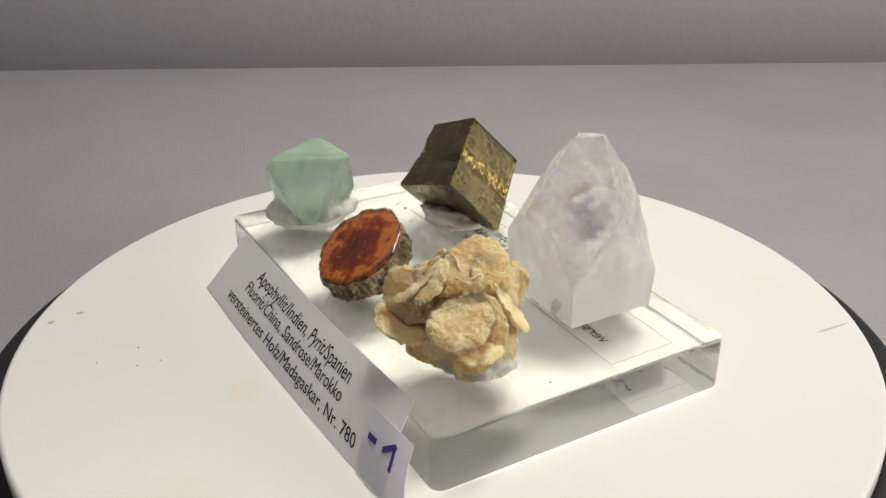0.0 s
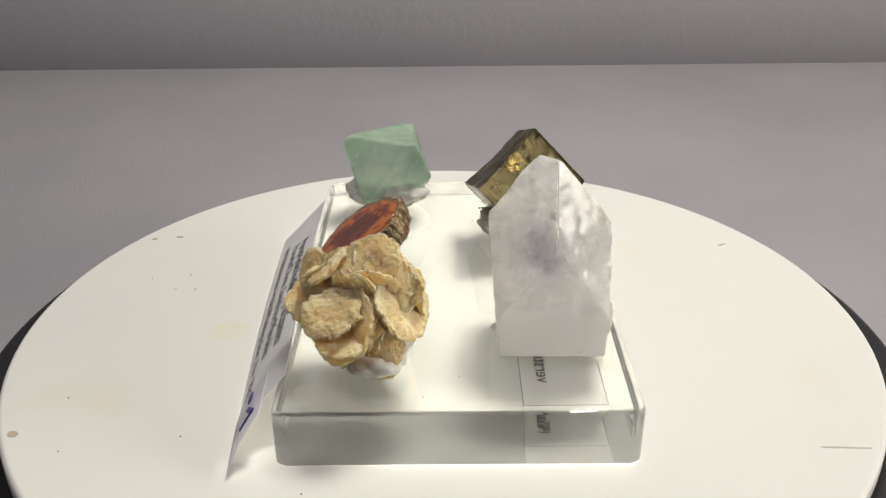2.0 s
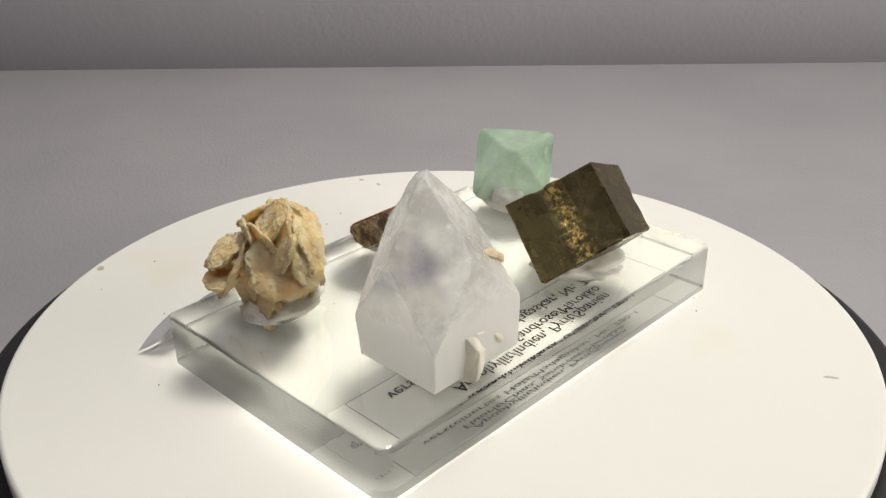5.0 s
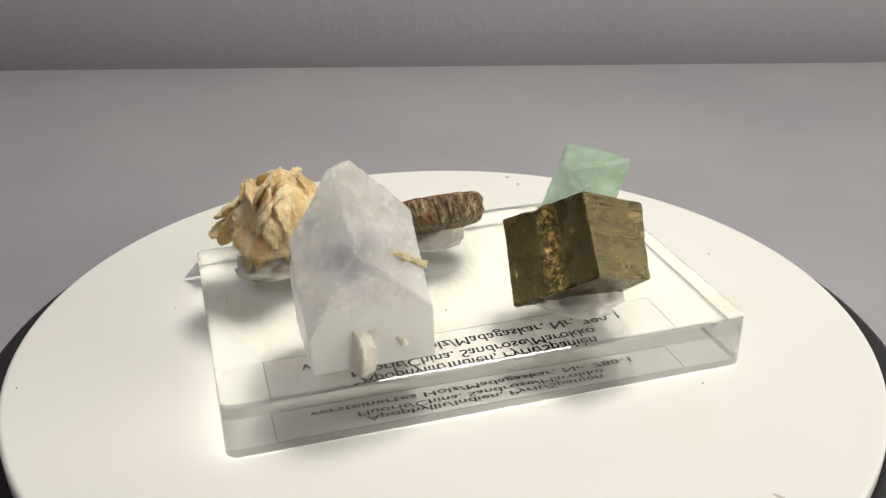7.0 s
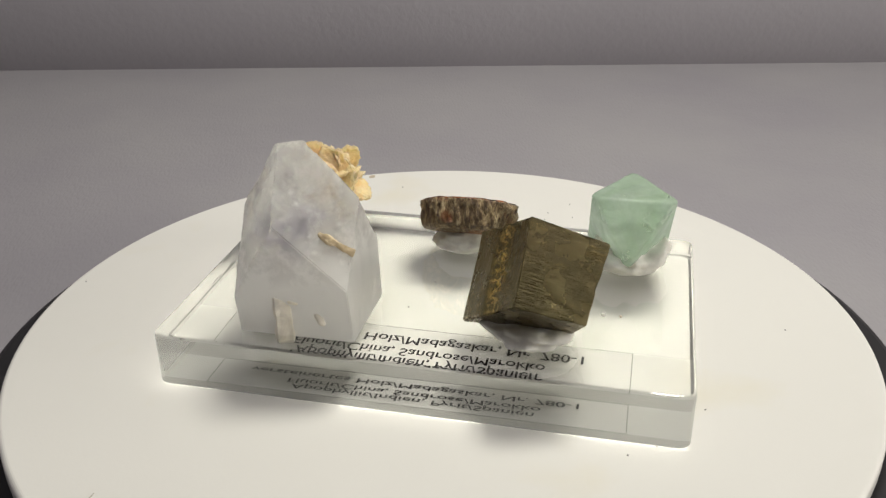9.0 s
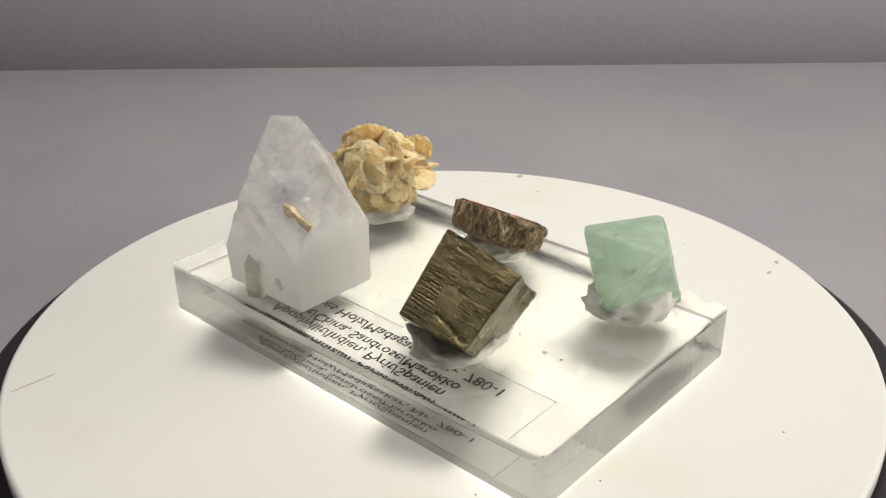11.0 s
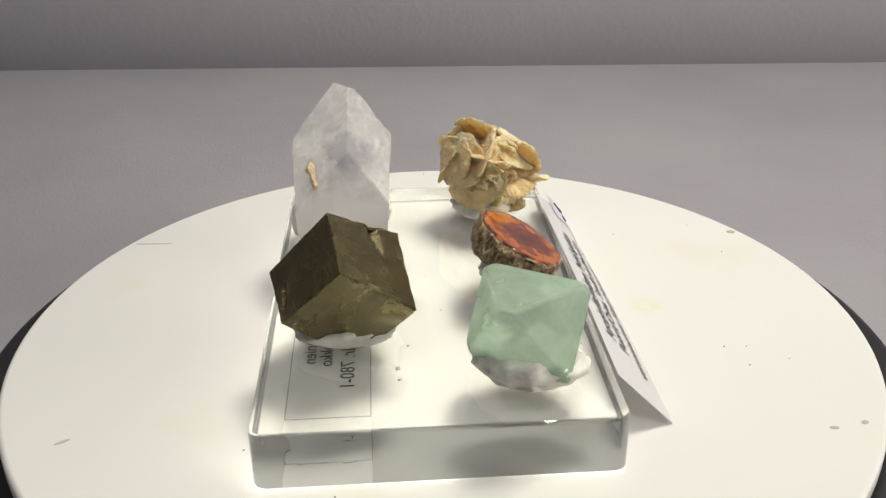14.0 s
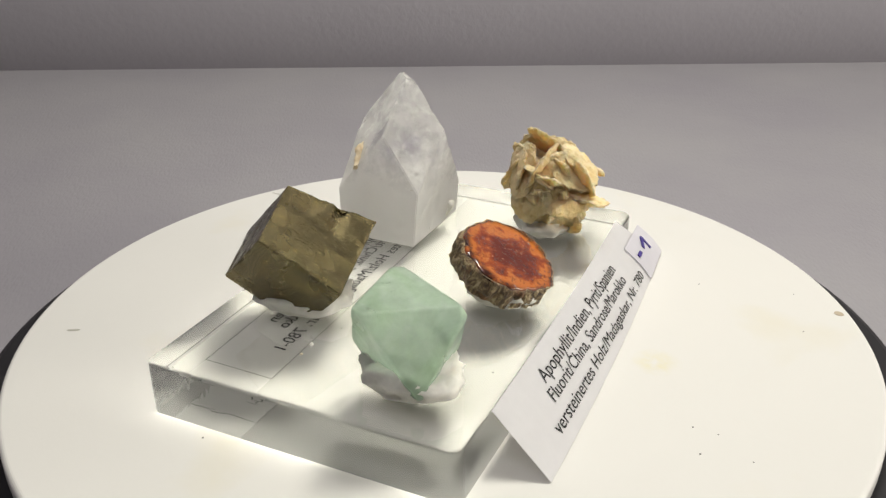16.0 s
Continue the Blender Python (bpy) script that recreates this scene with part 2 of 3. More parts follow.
def m_film(name, share, c):
    k = Mat(name)
    tr = k.node("ShaderNodeBsdfTransparent")
    mx = k.node("ShaderNodeMixShader", Fac=share)
    k.set(Base_Color=c, Roughness=0.35)
    k.link(tr.outputs[0], mx.inputs[1])
    k.link(k.b.outputs[0], mx.inputs[2])
    k.link(mx.outputs[0], k.out.inputs[0])
    return k.m


def m_veil():
    k = Mat("lilac_fracture")
    tr = k.node("ShaderNodeBsdfTransparent")
    mx = k.node("ShaderNodeMixShader")
    k.set(Base_Color=(0.58, 0.54, 0.70), Roughness=0.10, Specular_IOR_Level=0.9)
    k.link(k.grey(k.noise(520, 4, 0.6), 0.44, 0.62, 0.0, 0.60), mx.inputs[0])
    k.link(tr.outputs[0], mx.inputs[1])
    k.link(k.b.outputs[0], mx.inputs[2])
    k.link(mx.outputs[0], k.out.inputs[0])
    return k.m


VEIL, SPARKLE = m_veil(), m_film("white_sparkle_chip", 0.8, (0.93, 0.93, 0.93))
TABLE, WALL, PLATTER = m_table(), m_wall(), m_platter()
ACRYLIC = m_acrylic("clear_acrylic", 90, 0.0001, 0.005, (0.70, 0.705, 0.685))
BUFFED = m_acrylic("buffed_acrylic_edge", 150, 0.0004, 0.03, (0.66, 0.665, 0.64))
SAWN = m_acrylic("sawn_acrylic_edge", 430, 0.0010, 0.26, (0.66, 0.665, 0.64))
LIGHT_HAZE = m_light_haze()
PYRITE, APO, FLUORITE, ROSE = m_pyrite(), m_apophyllite(), m_fluorite(), m_rose()
BARK, POLISHED = m_bark(), m_polished()
BLACK = m_plain("black_base_plastic", (0.012, 0.011, 0.013), 0.45)
ROOM = m_plain("pale_room_paint", (0.62, 0.60, 0.62), 0.9)
PUTTY = m_putty("white_putty", (0.87, 0.85, 0.78))
CREAM = m_putty("cream_matrix", (0.84, 0.79, 0.68))
FLAKE = m_putty("tan_flake", (0.62, 0.50, 0.32))
PAPER = m_paper("white_label_paper", (0.86, 0.85, 0.86))
LILAC = m_paper("lilac_sticker", (0.84, 0.825, 0.87))
INK = m_plain("black_ink", (0.012, 0.012, 0.013), 0.5)
VIOLET = m_plain("violet_ink", (0.05, 0.03, 0.22), 0.5)
FILM_EDGE = m_film("film_cut_edge", 0.35, (0.20, 0.20, 0.19))
SPECK = m_plain("dark_speck", (0.05, 0.045, 0.04), 0.7)
STAIN = m_plain("tan_stain", (0.55, 0.46, 0.34), 0.6)
SCUFF = m_plain("grey_scuff", (0.56, 0.54, 0.47), 0.6)

# ---- building helpers ----


def W(x, y, z):
    """A place in u, seen from the camera's height, in the world's metres."""
    return Vector((x * U, y * U, (z - ZT) * U))


def mesh_of(name, bm, material, smooth=False):
    bmesh.ops.recalc_face_normals(bm, faces=bm.faces)
    me = bpy.data.meshes.new(name)
    bm.to_mesh(me)
    bm.free()
    me.materials.append(material)
    if smooth:
        me.polygons.foreach_set("use_smooth", [True] * len(me.polygons))
    return me


def part(name, bm, material, parent=None, label="", smooth=False):
    ob = new(name, mesh_of(name, bm, material, smooth))
    if parent:
        ob.parent = parent
    return tagged(ob, label) if label else ob


def thing(name, at, label, category, group="", kind="", turn=None):
    ob = new(name)
    ob.empty_display_size = 0.01
    ob.matrix_world = Matrix.Translation(at) @ (turn or Matrix())
    return tagged(ob, label, category, group, kind)


def box_bm(sx, sy, sz, z0=0.0):
    bm = bmesh.new()
    bmesh.ops.create_cube(bm, size=1.0)
    for v in bm.verts:
        v.co = Vector((v.co.x * sx, v.co.y * sy, (v.co.z + 0.5) * sz + z0))
    return bm


def cut(bm, n, d):
    """Keeps the side n . p <= d of a closed mesh and closes it again."""
    n = Vector(n)
    k = n.length
    got = bmesh.ops.bisect_plane(bm, geom=bm.verts[:] + bm.edges[:] + bm.faces[:], plane_co=n * (d / k / k), plane_no=n / k, clear_outer=True)
    edges = [e for e in got["geom_cut"] if isinstance(e, bmesh.types.BMEdge)]
    if len(edges) > 2:
        bmesh.ops.contextual_create(bm, geom=edges)


def euler_turn(a, b, c):
    return Euler((a, b, c)).to_matrix().to_4x4()


def roughen(bm, amount, scale, seed, stretch=(1, 1, 1)):
    off = Vector((seed * 7.3, seed * 3.1, seed * 1.7))
    bm.normal_update()
    for v in bm.verts:
        p = Vector((v.co.x * stretch[0], v.co.y * stretch[1], v.co.z * stretch[2])) * scale + off
        v.co += v.normal * amount * noise.fractal(p, 1.0, 2.0, 3)


def dense(bm, cuts):
    bmesh.ops.triangulate(bm, faces=bm.faces)
    for _ in range(cuts):
        bmesh.ops.subdivide_edges(bm, edges=bm.edges[:], cuts=1, use_grid_fill=True)


def lathe(profile, seg=128):
    bm = bmesh.new()
    rings = []
    for r, z in profile:
        if r < 1e-6:
            rings.append([bm.verts.new((0, 0, z))])
        else:
            rings.append([bm.verts.new((r * math.cos(2 * math.pi * i / seg), r * math.sin(2 * math.pi * i / seg), z)) for i in range(seg)])
    for a, b in zip(rings, rings[1:]):
        for i in range(seg):
            j = (i + 1) % seg
            if len(a) == 1:
                bm.faces.new((a[0], b[i], b[j]))
            elif len(b) == 1:
                bm.faces.new((a[i], b[0], a[j]))
            else:
                bm.faces.new((a[i], b[i], b[j], a[j]))
    return bm


def lettering(name, text, width, material, parent, m, bold=0.0, height=None):
    """A line of the built-in font, laid out to that width, as a mesh under its parent."""
    cu = bpy.data.curves.new(name, "FONT")
    cu.body, cu.size, cu.resolution_u = text, 1.0, 3
    ob = new(name, cu)
    bpy.context.view_layer.update()
    me = bpy.data.meshes.new_from_object(ob.evaluated_get(bpy.context.evaluated_depsgraph_get()))
    bpy.data.objects.remove(ob)
    xs = [v.co.x for v in me.vertices]
    k = width / (max(xs) - min(xs))
    for v in me.vertices:
        v.co = Vector(((v.co.x - min(xs)) * k, v.co.y * (height or k), 0))
    if bold:
        # a second, shifted strike makes the strokes heavier
        bm = bmesh.new()
        bm.from_mesh(me)
        twin = bmesh.ops.duplicate(bm, geom=bm.verts[:] + bm.edges[:] + bm.faces[:])["geom"]
        for v in twin:
            if isinstance(v, bmesh.types.BMVert):
                v.co += Vector((bold * k, bold * k * 0.3, 0))
        bm.to_mesh(me)
        bm.free()
    me.materials.clear()
    me.materials.append(material)
    out = new(name, me)
    out.parent = parent
    out.matrix_basis = m
    return out


# ---- the room and the table ----


def slab_wall(name, size, at, material, kind="structure", label="", category="", turn=0.0):
    bm = bmesh.new()
    bmesh.ops.create_cube(bm, size=1.0)
    for v in bm.verts:
        v.co = Vector((v.co.x * size[0], v.co.y * size[1], v.co.z * size[2]))
    ob = new(name, mesh_of(name, bm, material))
    ob.matrix_world = pose(*at, 0, 0, turn)
    return tagged(ob, label, category, "", kind)


WALL_Y = 0.3665
slab_wall("table_top", (2.2, 1.6, 0.04), (0, WALL_Y - 0.76, -0.02), TABLE, "structure", "pale lilac-grey table top with a fine embossed grain", "table")


def back_wall():
    """The wall behind, its foot drawn back in a soft curve above the table."""
    bm = bmesh.new()
    # curve added to the shape so that the foot shades darker
    rad, mid = 0.11, 0.042
    prof = [(WALL_Y + rad - math.sqrt(rad * rad - (mid - z) ** 2) - (rad - math.sqrt(rad * rad - mid * mid)), z) for z in [mid * i / 14 - 0.0005 for i in range(15)]]
    prof += [(prof[-1][0], 2.5), (WALL_Y + 0.12, 2.5), (WALL_Y + 0.12, -0.8), (prof[0][0], -0.8)]
    ends = [[bm.verts.new((x, y, z)) for y, z in prof] for x in (-2.1, 2.1)]
    n = len(prof)
    for i in range(n):
        bm.faces.new((ends[0][i], ends[0][(i + 1) % n], ends[1][(i + 1) % n], ends[1][i]))
    bm.faces.new(ends[0][::-1])
    bm.faces.new(ends[1])
    ob = new("wall_back", mesh_of("wall_back", bm, WALL))
    tagged(ob, "plain lilac-grey wall behind the table", "wall", "", "structure")


back_wall()
slab_wall("wall_left", (0.1, 4.0, 3.3), (-2.1, -1.6, 0.85), ROOM, "structure", "plain dim side wall of the room", "wall")
slab_wall("wall_right", (0.1, 4.0, 3.3), (2.1, -1.6, 0.85), ROOM, "structure", "plain dim side wall of the room", "wall")
slab_wall("wall_front", (4.2, 0.1, 3.3), (0, -3.6, 0.85), ROOM, "structure", "plain dim wall across the room", "wall")
slab_wall("ceiling", (4.4, 4.4, 0.1), (0, -1.6, 2.55), ROOM, "structure", "plain dim ceiling", "ceiling")
slab_wall("floor", (4.4, 4.4, 0.1), (0, -1.6, -0.8), ROOM, "structure", "plain dim floor", "floor")

# ---- the turntable ----
Z_BASE, R_DISC, R_BASE = -0.625, 0.5075, 0.552
RIM_X = 0.0028 * U     # the rim sits a hair off the axis
turntable = thing("turntable", (RIM_X, 0, 0), "round white turntable with a black base on the table", "turntable")
h, r = (Z_BASE - ZT) * U, R_BASE * U
part("base", lathe([(0, 0.001), (r - 0.004, 0.001), (r - 0.002, 0.002), (r, 0.004), (r, h - 0.002), (r - 0.0006, h - 0.0006), (r - 0.002, h), (0, h)]),
     BLACK, turntable, "black plastic base", smooth=False)
h0, h, r = (Z_BASE - ZT) * U + 0.0008, (Z_DISC - ZT) * U, R_DISC * U
arc = [(r - 0.0012 + 0.0012 * math.sin(radians(a)), h - 0.0012 + 0.0012 * math.cos(radians(a))) for a in (90, 72, 54, 36, 18, 0)]
platter = part("platter", lathe([(0, h0), (r - 0.0015, h0), (r - 0.0004, h0 + 0.0006), (r, h0 + 0.0018), *arc, (0, h)], 256),
               PLATTER, turntable, "white plastic platter with small scuffs")


def mark(name, x, y, length, width, turn, material, label=""):
    bm = bmesh.new()
    n = 10
    vs = []
    for i in range(n):
        a = 2 * math.pi * i / n
        k = 1 + 0.3 * noise.noise(Vector((x * 90 + math.cos(a), y * 90 + math.sin(a), 0)))
        vs.append(bm.verts.new((math.cos(a) * length / 2 * k, math.sin(a) * width / 2 * k, 0.00012)))
    low = [bm.verts.new((v.co.x, v.co.y, -0.0001)) for v in vs]
    bm.faces.new(vs)
    bm.faces.new(low[::-1])
    for i in range(n):
        bm.faces.new((vs[i], low[i], low[(i + 1) % n], vs[(i + 1) % n]))
    ob = part(name, bm, material, platter, label)
    ob.matrix_basis = pose(x * U, y * U, h, 0, 0, turn)
    return ob


# ---- the acrylic block and what stands on it ----
RIDERS = []           # things that go round with the platter
SLAB_C, SLAB_TURN = (0.0103, 0.0181), 0.5065
SX, SY, Z_TOP = 0.3573, 0.5745, -0.5295
TOP = (Z_TOP - ZT) * U
DISC = (Z_DISC - ZT) * U


def on_slab(lx, ly, z):
    """A place in the block's own directions, in u."""
    c, s = math.cos(SLAB_TURN), math.sin(SLAB_TURN)
    return W(SLAB_C[0] + c * lx - s * ly, SLAB_C[1] + s * lx + c * ly, z)


def rounded_slab(sx, sy, z0, z1, rad, chamfer):
    bm = bmesh.new()
    seg = 6

    def ring(inset, z):
        out = []
        for cx, cy, a0 in ((1, 1, 0), (-1, 1, 90), (-1, -1, 180), (1, -1, 270)):
            for i in range(seg + 1):
                a = radians(a0 + 90 * i / seg)
                rr = rad
                out.append(bm.verts.new((cx * (sx / 2 - rad) + math.cos(a) * (rr - inset), cy * (sy / 2 - rad) + math.sin(a) * (rr - inset), z)))
        return out

    rings = [ring(chamfer, z0), ring(0, z0 + chamfer), ring(0, z1 - chamfer), ring(chamfer * 0.3, z1 - chamfer * 0.3), ring(chamfer, z1)]
    for a, b in zip(rings, rings[1:]):
        for i in range(len(a)):
            j = (i + 1) % len(a)
            bm.faces.new((a[i], a[j], b[j], b[i]))
    bm.faces.new(rings[0][::-1])
    bm.faces.new(rings[-1])
    return bm


LINES = ("Apophyllit/Indien, Pyrit/Spanien", "Fluorit/China, Sandrose/Marokko", "versteinertes Holz/Madagaskar, Nr. 780")


def acrylic_block():
    ob = thing("acrylic_block", W(*SLAB_C, Z_DISC), "clear acrylic display block with polished rounded edges", "display base", turn=Matrix.Rotation(SLAB_TURN, 4, "Z"))
    body = part("block", rounded_slab(SX * U, SY * U, 0.00003, TOP - DISC, 0.0026, 0.0006), ACRYLIC, ob)
    body.visible_shadow = False
    body.data.materials.append(SAWN)
    body.data.materials.append(LIGHT_HAZE)
    body.data.materials.append(BUFFED)
    for f in body.data.polygons:
        f.material_index = 2 if f.normal.z < -0.5 else 0 if f.normal.z > 0.5 else 1 if abs(f.normal.y) > 0.5 else 3
    # label film bonded under the block, its print facing down
    film = bmesh.new()
    for wx, wy, px, py in ((0.086, 0.0008, 0.109, -0.2355), (0.0008, 0.4582, 0.0665, -0.006), (0.0008, 0.4582, 0.1515, -0.006), (0.086, 0.0008, 0.109, 0.2235)):
        for v in bmesh.ops.create_cube(film, size=1.0)["verts"]:
            v.co = Vector(((v.co.x * wx + px) * U, (v.co.y * wy + py) * U, v.co.z * 0.00004 + 0.00008))
    film = part("label_film", film, FILM_EDGE, ob, "clear printed film under the block")
    for line, lx, ly, wide in zip((*LINES[:2], LINES[2] + "-1"), (0.1255, 0.1075, 0.0835), (-0.141, -0.148, -0.197), (0.268, 0.281, 0.369)):
        m = Matrix.Translation((lx * U, ly * U, 0.00012)) @ Matrix(((0, 1, 0, 0), (1, 0, 0, 0), (0, 0, -1, 0), (0, 0, 0, 1)))
        lettering("lettering", line, wide * U, INK, film, m, 0.022)
    RIDERS.append(ob)


def paper_label():
    """A paper strip that leans from the block's top edge out to the platter."""
    x0, x1, y0, y1 = -0.1805, -0.2425, 0.217, -0.268
    ob = thing("paper_label", on_slab((x0 + x1) / 2, (y0 + y1) / 2, Z_DISC), "white printed paper strip leaning on the block", "label", turn=Matrix.Rotation(SLAB_TURN, 4, "Z"))
    mid = Vector(((x0 + x1) / 2, (y0 + y1) / 2))
    z_hi = (Z_TOP - Z_DISC) * U + 0.0004

    def at(s, t, off=0.0):
        # s along the strip 0..1, t up from the platter 0..1
        x = x1 + (x0 - x1) * t + 0.020 * s * s * (1 - t) + 0.010 * s * s * t - 0.008 * math.sin(math.pi * t) * s
        y = y0 + (y1 - y0) * s - 0.010 * (1 - t) * s + 0.035 * t * max(0.0, 2 * s - 1)
        z = 0.0003 + (z_hi - 0.0003) * t + 0.0012 * s * s * t
        n = Vector((-0.75, 0, 0.66))
        return Vector(((x - mid.x) * U, (y - mid.y) * U, z)) + n * off

    def sheet(s0, s1, t0, t1, o0, o1, ns=18, nt=6):
        bm = bmesh.new()
        g = [[[bm.verts.new(at(s0 + (s1 - s0) * i / ns, t0 + (t1 - t0) * j / nt, o)) for j in range(nt + 1)] for i in range(ns + 1)] for o in (o0, o1)]
        for k in (0, 1):
            for i in range(ns):
                for j in range(nt):
                    q = (g[k][i][j], g[k][i + 1][j], g[k][i + 1][j + 1], g[k][i][j + 1])
                    bm.faces.new(q if k else q[::-1])
        rim = [(i, 0) for i in range(ns)] + [(ns, j) for j in range(nt)] + [(i, nt) for i in range(ns, 0, -1)] + [(0, j) for j in range(nt, 0, -1)]
        for (a, b), (c, d) in zip(rim, rim[1:] + rim[:1]):
            bm.faces.new((g[0][a][b], g[0][c][d], g[1][c][d], g[1][a][b]))
        return bm

    strip = part("strip", sheet(0, 1, 0, 1, -0.00012, 0.0), PAPER, ob, smooth=False)
    sticker = part("sticker", sheet(0.885, 1.060, 0.02, 0.72, 0.0003, 0.00042, 8, 4), LILAC, ob, "small lilac sticker with handwriting")
    span = (y0 - y1)

    def place(me, s0, t0, off):
        # bend flat lettering onto the strip
        hgt = math.hypot((x0 - x1) * U, z_hi)
        for v in me.vertices:
            v.co = at(s0 + v.co.x / (span * U), t0 + v.co.y / hgt, off)

    for line, s0, t0, wide in zip(LINES, (0.188, 0.172, 0.115), (0.665, 0.445, 0.175), (0.277, 0.285, 0.361)):
        place(lettering("lettering", line, wide * U, INK, strip, Matrix(), 0.016).data, s0, t0, 0.0001)
    # a pen dash and a figure one
    pen = bmesh.new()
    for stroke in (((0.908, 0.47), (0.938, 0.47)), ((0.968, 0.47), (1.006, 0.58)), ((1.008, 0.60), (1.002, 0.34))):
        (a, b), (c, d) = stroke
        w = 0.0035 if abs(c - a) < abs(d - b) / 3 else 0.0
        q = [(a - w, b - 0.03 * (w == 0)), (c - w, d - 0.03 * (w == 0)), (c + w, d + 0.03 * (w == 0)), (a + w, b + 0.03 * (w == 0))]
        top = [pen.verts.new(at(u, v, 0.00075)) for u, v in q]
        low = [pen.verts.new(at(u, v, 0.00044)) for u, v in q]
        pen.faces.new(top)
        pen.faces.new(low[::-1])
        for n in range(4):
            pen.faces.new((top[n], low[n], low[(n + 1) % 4], top[(n + 1) % 4]))
    part("handwriting", pen, VIOLET, sticker, "violet pen marks")
    RIDERS.append(ob)


def crystal_bm(planes, sharp, level=6):
    """A closed dense mesh of the solid that the planes (normal, distance from the middle) bound, with edges rounded by sharp."""
    bm = bmesh.new()
    bmesh.ops.create_icosphere(bm, subdivisions=level, radius=1)
    d = np.array([v.co[:] for v in bm.verts])
    d /= np.linalg.norm(d, axis=1)[:, None]
    n = np.array([p[0] for p in planes], float)
    k = n / np.array([p[1] for p in planes], float)[:, None]
    r = (np.maximum(d @ k.T, 0) ** sharp).sum(1) ** (-1 / sharp)
    for v, a, b in zip(bm.verts, d, r):
        v.co = Vector(a * b) * U
    return bm


def faceted(planes, edge, step):
    """The solid that the planes bound, with crisp, slightly worn edges, sliced finely so that its faces can take relief."""
    bm = box_bm(0.6, 0.6, 0.6, -0.3)
    for n, d in planes:
        cut(bm, n, d)
    for v in bm.verts:
        v.co *= U
    bmesh.ops.dissolve_degenerate(bm, dist=1e-6, edges=bm.edges[:])
    bmesh.ops.bevel(bm, geom=bm.edges[:], offset=edge, segments=2, affect="EDGES", clamp_overlap=True)
    bm.normal_update()
    for e in bm.edges:
        e.smooth = e.calc_face_angle(0.0) < 0.12
    for axis in range(3):
        lo, hi = min(v.co[axis] for v in bm.verts), max(v.co[axis] for v in bm.verts)
        n = Vector([float(i == axis) for i in range(3)])
        for i in range(1, int((hi - lo) / step)):
            bmesh.ops.bisect_plane(bm, geom=bm.verts[:] + bm.edges[:] + bm.faces[:], plane_co=n * (lo + i * step), plane_no=n)
    bmesh.ops.triangulate(bm, faces=[f for f in bm.faces if len(f.verts) > 4])
    return bm


def displace(bm, field):
    bm.normal_update()
    moved = [(v, v.normal * field(v.co, v.normal)) for v in bm.verts]
    for v, d in moved:
        v.co += d


def pyrite():
    tilt = ((0.198, -0.053), (0.071, -0.064), (0.009, 0.046), (0.041, -0.097), (-0.034, 0.020), (-0.046, 0.037))
    dist = (0.0442, 0.0529, 0.0620, 0.0451, 0.0459, 0.0501)
    turn = euler_turn(0.6972, -0.3568, -0.8333)
    planes = []
    for i in range(6):
        k, n = i // 2, [0.0, 0.0, 0.0]
        n[k], n[(k + 1) % 3], n[(k + 2) % 3] = (1 - 2 * (i % 2)), tilt[i][0], tilt[i][1]
        planes.append((n, dist[i]))
    planes.append(((turn.inverted().to_3x3() @ Vector((0, 0, -1)))[:], 0.0507))

    def field(p, n):
        q = p / U
        w = [abs(n.x) > 0.7, abs(n.y) > 0.7, abs(n.z) > 0.7]
        run = noise.noise(Vector((q.x * (8 if w[1] else 75), q.y * (8 if w[2] else 75), q.z * (8 if w[0] else 75))))
        step = (0.00030 if w[2] else 0.00014) * run
        # a broad trough across the top edge and a few broken corners
        trough = -0.0016 * math.exp(-((q.y + 0.006) / 0.007) ** 2) * max(0.0, n.z - 0.2) * (0.5 + 0.5 * math.tanh(60 * (q.x - 0.012)))
        chip = -0.0022 * max(0.0, noise.noise(q * 24 + Vector((4, 1, 7))) - 0.36)
        # one half of a face is sunk, crumpled and pitted
        sunk = min(1.0, max(0.0, n.x - 0.8) * 8) * (0.5 + 0.5 * math.tanh(260 * (q.y + 0.004 + 0.005 * noise.noise(Vector((0, 3, q.z * 45))))))
        sunk *= -0.0007 + 0.00024 * noise.fractal(q * 62, 1, 2, 3)
        # a raised, pitted seam runs up that face, and a narrow ledge beside the edge
        seam = min(1.0, max(0.0, n.x - 0.6) * 5) * math.exp(-((q.y - 0.008) / 0.010) ** 2) * 0.00065 * noise.fractal(q * 95, 0.8, 2, 3)
        crack = -0.0006 * (n.y > 0.7) * max(0.0, 1 - abs(q.z + 0.030 - 0.25 * q.x + 0.004 * noise.noise(q * 60)) / 0.0026) * (q.x < 0.0) * (q.x > -0.04)
        return sunk + step + trough + chip + seam + crack + 0.00018 * noise.fractal(q * 18, 1, 2, 2) + 0.00005 * noise.fractal(q * 110, 1, 2, 3)

    bm = faceted(planes, 0.00020, 0.0004)
    displace(bm, field)
    ob = part("pyrite_crystal", bm, PYRITE, smooth=True)
    ob.matrix_world = Matrix.Translation(W(0.0301, 0.1596, -0.4679)) @ turn
    tagged(ob, "brassy pyrite cube tilted on a lump of putty", "mineral specimen", "mineral specimens")
    RIDERS.append(ob)


